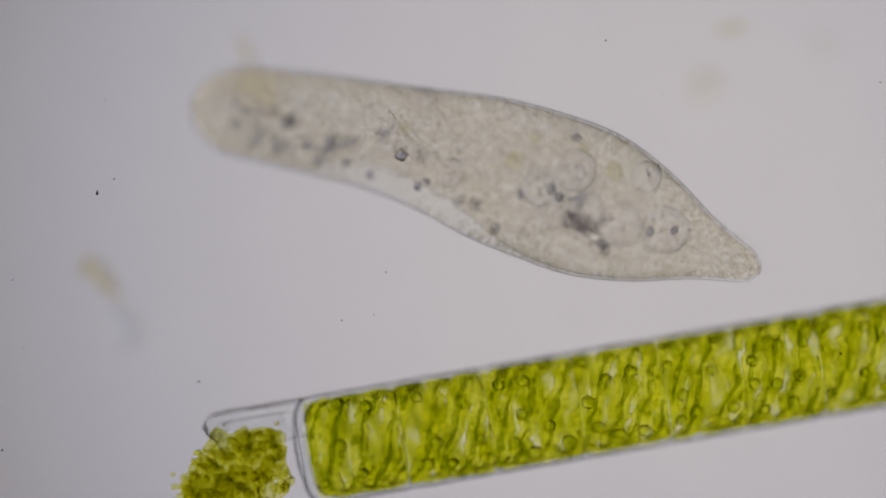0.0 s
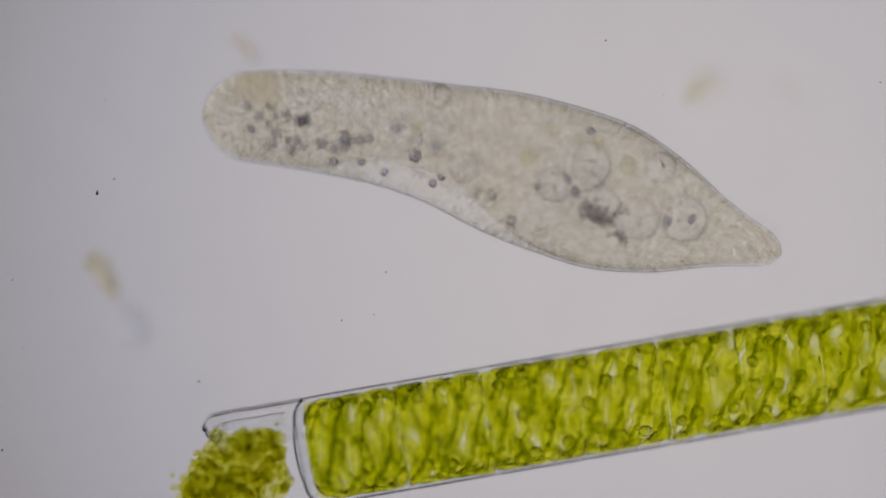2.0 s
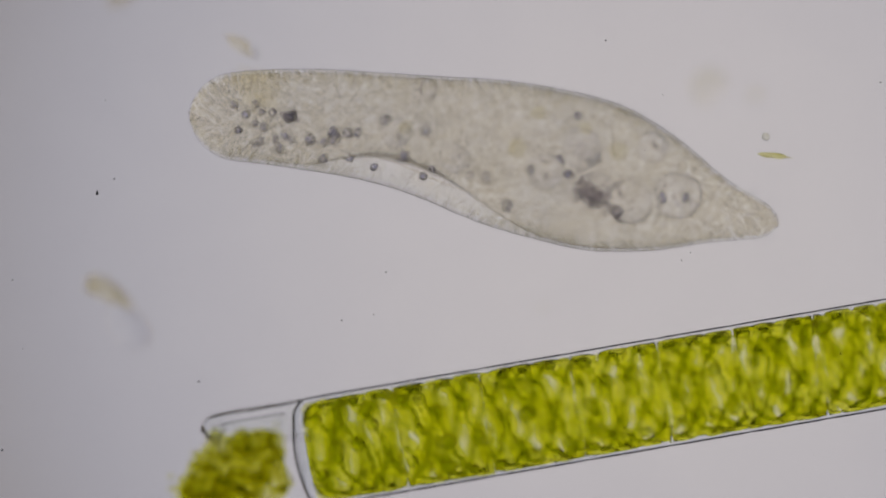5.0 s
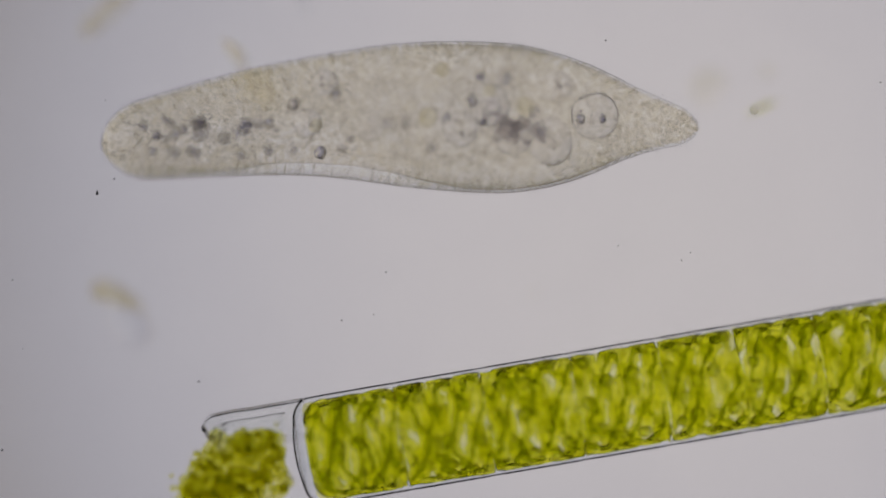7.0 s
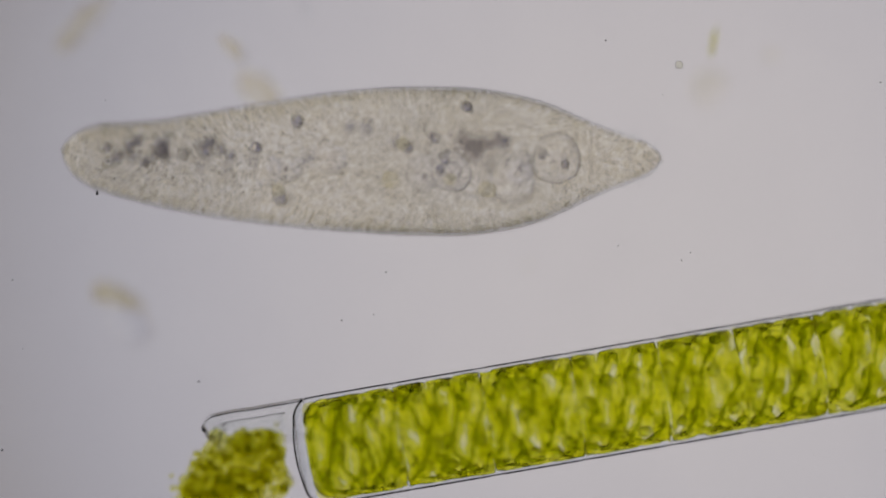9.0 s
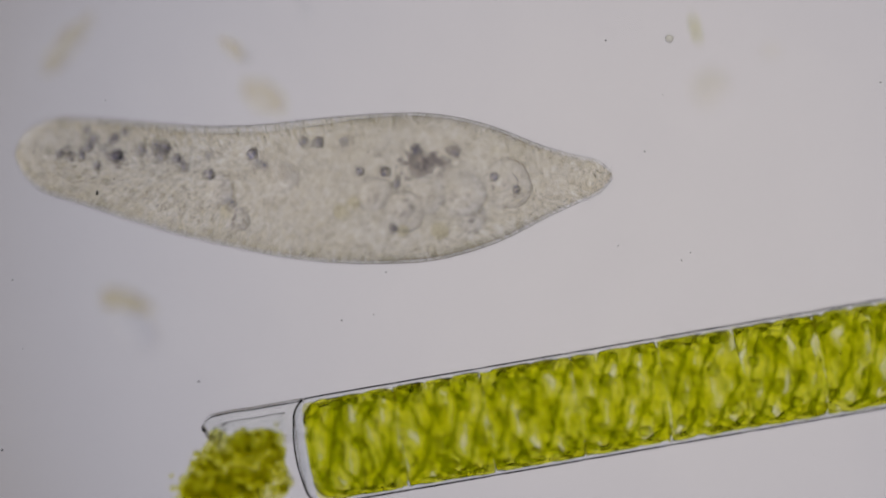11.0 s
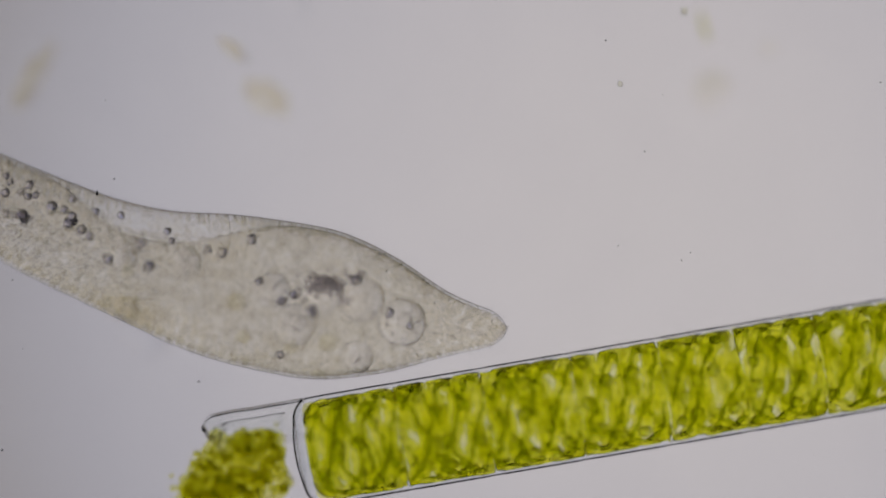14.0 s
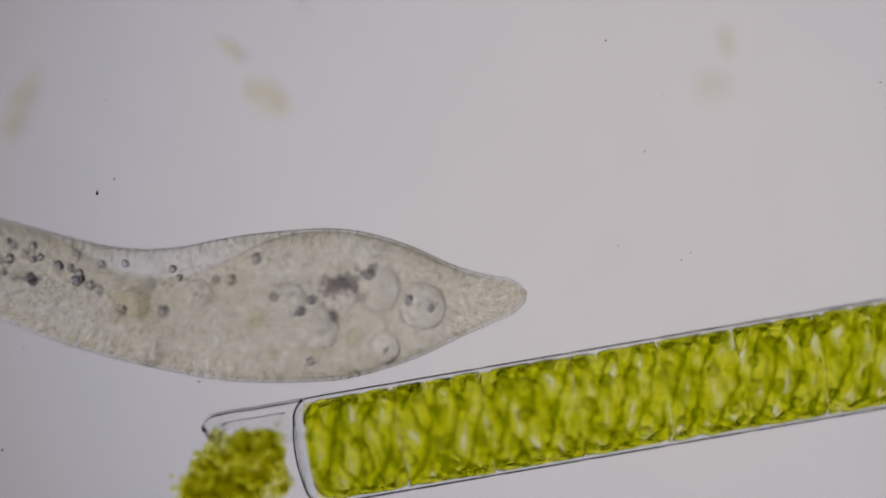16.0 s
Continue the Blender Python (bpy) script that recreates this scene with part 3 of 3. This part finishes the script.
    for k in range(400):
        x = heap.uniform(-222, -40)
        size = heap.uniform(13, 19) if k < 45 else heap.uniform(4, 11)
        y = heap.uniform(-100, 38 + 26 * (x + 200) / 160 - 0.6 * size)
        if -82 < x and y < -58 or x < -205 and y > 0 or noise.noise(Vector((x * 0.035, y * 0.035, 2))) > 0.5:
            continue
        put("spilled_chloroplast", heap.choice(blobs), None, fil, m=Matrix.Translation((x * GRID, y * GRID, heap.gauss(56, 20) * GRID)) @ Euler(
            (heap.uniform(0, 6), heap.uniform(0, 6), heap.uniform(0, 6))).to_matrix().to_4x4() @ Matrix.Scale(size * GRID, 4))
    for x, y, r in ((-225, -22, 8), (-240, -20, 6), (-232, -38, 7), (-246, -44, 6), (-262, -62, 5), (-275, -50, 4), (-228, -66, 9), (-236, -74, 8), (-250, -78, 6), (-262, -74, 5), (-240, 2, 4)):
        put("spilled_grain", blobs[1], None, fil, m=Matrix.Translation((x * GRID, y * GRID, rnd.gauss(56, 8) * GRID)) @ Matrix.Scale(r * GRID, 4))
    return fil


# ---------------------------------------------------------------- dust and debris in the water
def build_specks():
    grains = [lump("dust_speck", 1.0, (1, 1, 0.6), 0.6, s + 40, 2) for s in range(3)]
    for g in grains:
        g.materials.append(M_SPECK)
    spots = ((172, 342, 2.6, 5.5), (202, 317, 1.8, 1.8), (683, 482, 1.9, 1.6), (605, 567, 1.7, 1.5), (1072, 72, 1.8, 1.6), (22, 496, 1.8, 1.6), (41, 618, 1.4, 1.4),
             (1488, 626, 3.4, 2.0), (4, 797, 2.0, 2.4), (187, 178, 1.3, 1.3), (1094, 435, 1.5, 1.5), (1206, 461, 1.7, 1.7), (1222, 447, 1.5, 1.5),
             (1141, 268, 1.4, 1.4), (1558, 146, 1.8, 1.6), (661, 557, 1.2, 1.2), (1173, 168, 1.2, 1.2), (770, 862, 1.4, 1.8), (1440, 805, 1.3, 1.3))
    riders = []

    def ride(ob, x, y):
        riders.append((ob, [(t, pose((x - 784) * GRID, (441 - y) * GRID, FOCUS + h * UM)) for t, h in KNOB]))

    for k, (x, y, w, h) in enumerate(spots):
        ob = put("dust_speck", grains[k % 3], None, m=Matrix.Diagonal((w * 0.78 * GRID, h * 0.85 * GRID, w * 0.7 * GRID, 1)))
        tagged(ob, "tiny black dust speck held in the plane of sharp focus", "dust speck", "dust specks")
        ride(ob, x, y)
    ring = []
    for a in np.linspace(0, 2 * math.pi, 24, endpoint=False):
        ring.append([Vector(((2.3 + 0.45 * math.cos(b)) * math.cos(a), (2.3 + 0.45 * math.cos(b)) * math.sin(a), 0.45 * math.sin(b))) * GRID for b in np.linspace(0, 2 * math.pi, 8, endpoint=False)])
    v, f = tube(ring + ring[:1])
    ob = put("dust_ring", mesh_of("dust_ring", v, f), M_SPECK)
    tagged(ob, "tiny dark ring of dust in the plane of sharp focus", "dust speck")
    ride(ob, 352, 676)
    return riders


def flake(name, length, width, thick, seed, material):
    """A ragged flat scrap, longer than wide, in unit coordinates scaled to chart units."""
    me = lump(name, 1.0, (1, 1, 1), 0.55, seed, 4, 1.6)
    for v in me.vertices:
        taper = 1 - 0.45 * max(0.0, v.co.x) ** 2
        v.co = Vector((v.co.x * length, v.co.y * width * taper, v.co.z * thick)) * (GRID / 2)
    me.materials.append(material)
    return me


def build_debris():
    moving = []

    def drift(ob, rows):
        moving.append((ob, [(t, Matrix.Translation(spot(x, y, (z * 1.6 if z < -15 else z) * UM)) @ Matrix.Rotation(radians(a), 4, "Z") @ Matrix.Rotation(radians(sum(tip)), 4, "Y"))
                            for t, x, y, z, a, *tip in rows]))

    a = put("detritus_flake", flake("detritus_flake", 92, 36, 20, 3, M_FLAKE), None)
    tagged(a, "blurred yellow-brown detritus flake adrift in the water", "debris")
    drift(a, [(0, 175, 492, -32, -52), (1.5, 180, 488, -28, -60), (2.5, 184, 488, -24, -66), (3.5, 188, 500, -24, -64), (4.2, 192, 514, -28, -48), (6.3, 200, 520, -34, -30),
              (7.4, 208, 526, -36, -26), (9.2, 208, 526, -36, -24), (11.3, 228, 536, -38, -18), (12.5, 236, 538, -40, -16), (14.2, 242, 545, -42, -18), (16, 245, 548, -42, -18)])
    a = put("clear_fragment", flake("clear_fragment", 84, 62, 20, 8, M_SHARD), None)
    tagged(a, "colourless glassy fragment adrift beside the brown flake", "debris")
    drift(a, [(0, 208, 580, -30, -48), (2.5, 228, 578, -24, -46), (4.2, 230, 584, -26, -44), (6.3, 226, 578, -30, -42), (9.2, 228, 576, -32, -40), (11.3, 240, 588, -36, -34), (16, 262, 596, -42, -30)])
    b = new("detritus_scrap")
    tagged(b, "small brown detritus scrap beside a bright clear bead", "debris")
    put("scrap", flake("scrap", 58, 24, 16, 11, M_PALE), None, b)
    put("clear_bead", flake("clear_bead", 24, 20, 18, 12, M_SHARD), None, b, "clear bright bead", Matrix.Translation((27 * GRID, 2 * GRID, 4 * UM)))
    drift(b, [(0, 432, 88, -34, -70), (1.5, 430, 86, -30, -55), (2.5, 430, 78, -22, -40), (4.2, 432, 80, -20, -35), (6.3, 415, 85, -26, -50), (7.4, 415, 95, -26, -55), (9.2, 410, 84, -26, -48),
              (11.3, 412, 86, -26, -45), (16, 408, 86, -27, -42)])
    c = put("detritus_strand", flake("detritus_strand", 96, 46, 16, 17, M_PALE), None)
    tagged(c, "soft yellow-brown detritus strand lying deep in the water", "debris")
    drift(c, [(0, 462, 164, -36, -40), (9.2, 458, 160, -36, -45), (11.3, 468, 172, -34, -38), (16, 472, 172, -34, -40)])
    d = put("detritus_cloud", flake("detritus_cloud", 62, 56, 16, 23, M_FAINT), None)
    tagged(d, "faint pale brown detritus cloud deep in the water", "debris")
    drift(d, [(0, 1252, 150, -44, 0), (7, 1254, 152, -44, 20), (16, 1264, 156, -44, 10)])
    e = put("thin_sliver", flake("thin_sliver", 54, 9, 8, 29, M_OLIVE), None)
    tagged(e, "thin olive-yellow sliver tumbling slowly in the water", "debris")
    drift(e, [(0, 1300, 48, -36, 10), (1.5, 1232, 148, -32, 30), (2.5, 1240, 186, -28, 60, 40), (3, 1264, 238, -10, 72, 70), (3.5, 1301, 272, -14, 75, 12), (3.8, 1320, 286, -12, 20), (4.0, 1332, 294, -11, -26), (4.2, 1338, 294, -11, -26), (5.2, 1372, 270, -12, 0),
              (6.3, 1365, 238, -30, 20), (7.0, 1350, 190, -30, 25), (7.4, 1292, 150, -24, 25), (8.2, 1270, 110, -13, 50), (9.2, 1261, 66, -22, 84), (11.3, 1226, 48, -26, 105), (12.5, 1216, 42, -28, 115),
              (13.4, 1236, 44, -34, 110), (14.8, 1254, 46, -36, 100), (16, 1286, 72, -38, 95)])
    f = put("round_spore", lump("round_spore", 7.5 * GRID, (1, 0.95, 0.9), 0.1, 31, 3), M_SPORE)
    tagged(f, "small round refractile spore drifting in the water", "spore", "drifting spores")
    drift(f, [(0, 1450, 70, -40, 0), (2.5, 1400, 200, -22, 30), (3.5, 1367, 238, -8, 60), (4.2, 1355, 231, -8, 90), (6.3, 1355, 266, 6, 140), (7.0, 1335, 195, 6, 180), (7.4, 1219, 211, 5, 210), (8.2, 1185, 180, 6, 260),
              (9.2, 1204, 103, 2, 300), (11.3, 1184, 66, 8, 360), (12, 1186, 55, 9, 390), (12.5, 1200, 44, 10, 410), (14, 1212, 20, 14, 440), (16, 1220, -30, 16, 470)])
    g = put("round_spore", lump("round_spore", 5.5 * GRID, (1, 0.9, 0.9), 0.1, 35, 3), M_SPORE)
    tagged(g, "small round refractile spore drifting in the water", "spore", "drifting spores")
    drift(g, [(0, 1010, 560, -40, 0), (11.3, 930, 380, -34, 20), (12.5, 958, 282, -20, 60), (13.4, 1048, 235, 2, 90), (14.2, 1112, 120, 3, 120), (14.8, 1150, 58, 4, 150), (15.4, 1180, -12, 4, 180), (16, 1205, -70, 4, 210)])
    k = put("pale_bubble", lump("pale_bubble", 20 * GRID, (1, 1, 0.8), 0.03, 51, 4), M_BUBBLE)
    tagged(k, "faint pale round bubble deep in the water", "bubble")
    drift(k, [(0, 1466, 84, -30, 0), (2.5, 1370, 160, -26, 0), (4.2, 1332, 176, -26, 0), (8.2, 1364, 108, -28, 0), (12.5, 1362, 92, -30, 0), (16, 1352, 84, -32, 0)])
    h = new("glassy_slivers")
    tagged(h, "pair of thin glassy slivers at the edge of view", "debris")
    put("sliver", flake("sliver", 50, 8, 8, 37, M_SHARD), None, h, m=Matrix.Rotation(radians(-55), 4, "Z"))
    put("sliver", flake("sliver", 36, 6, 6, 39, M_SHARD), None, h, m=Matrix.Translation((-10 * GRID, -8 * GRID, 0)) @ Matrix.Rotation(radians(-70), 4, "Z"))
    drift(h, [(0, 575, -80, -18, 10), (4.2, 556, -36, -18, 5), (6.3, 546, -4, -16, 0), (7, 541, 4, -16, 0), (8.2, 543, 12, -16, 0), (16, 543, 8, -16, 0)])
    i = put("brown_streak", flake("brown_streak", 130, 36, 12, 43, M_PALE), None)
    tagged(i, "long faint brown streak of detritus deep in the water", "debris")
    drift(i, [(0, 345, -140, -38, 32), (4.2, 262, -48, -38, 35), (6.3, 214, 2, -38, 38), (7, 192, 18, -38, 40), (8.2, 162, 28, -38, 45), (9.2, 143, 45, -38, 48), (11.3, 116, 80, -36, 52), (12.5, 95, 92, -36, 55),
              (13.4, 70, 122, -36, 58), (14.2, 57, 138, -36, 60), (16, 38, 186, -36, 66)])
    return moving


# ---------------------------------------------------------------- build
build_slide()
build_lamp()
filament = build_filament()
ciliate, rings = build_ciliate()
drifters = build_specks() + build_debris()


def motions():
    times = sorted(set([round(0.25 * k, 2) for k in range(65)] + [6.3, 6.6, 6.9, 7.1, 7.2, 7.3, 7.4, 11.3, 11.4, 11.6, 11.9]))
    stations = [(i + 0.5) / PIECES for i in range(PIECES)]
    whole, parts = [], [[] for _ in rings]
    for t in times:
        poses = spine(t, stations + [0.6])
        base = poses[-1]
        whole.append((t, base))
        back = base.inverted()
        for rows, m in zip(parts, poses):
            rows.append((t, back @ m))
    walk(ciliate, whole)
    for thing, rows in drifters:
        walk(thing, rows)
    for ring, rows in zip(rings, parts):
        walk(ring, rows)


motions()
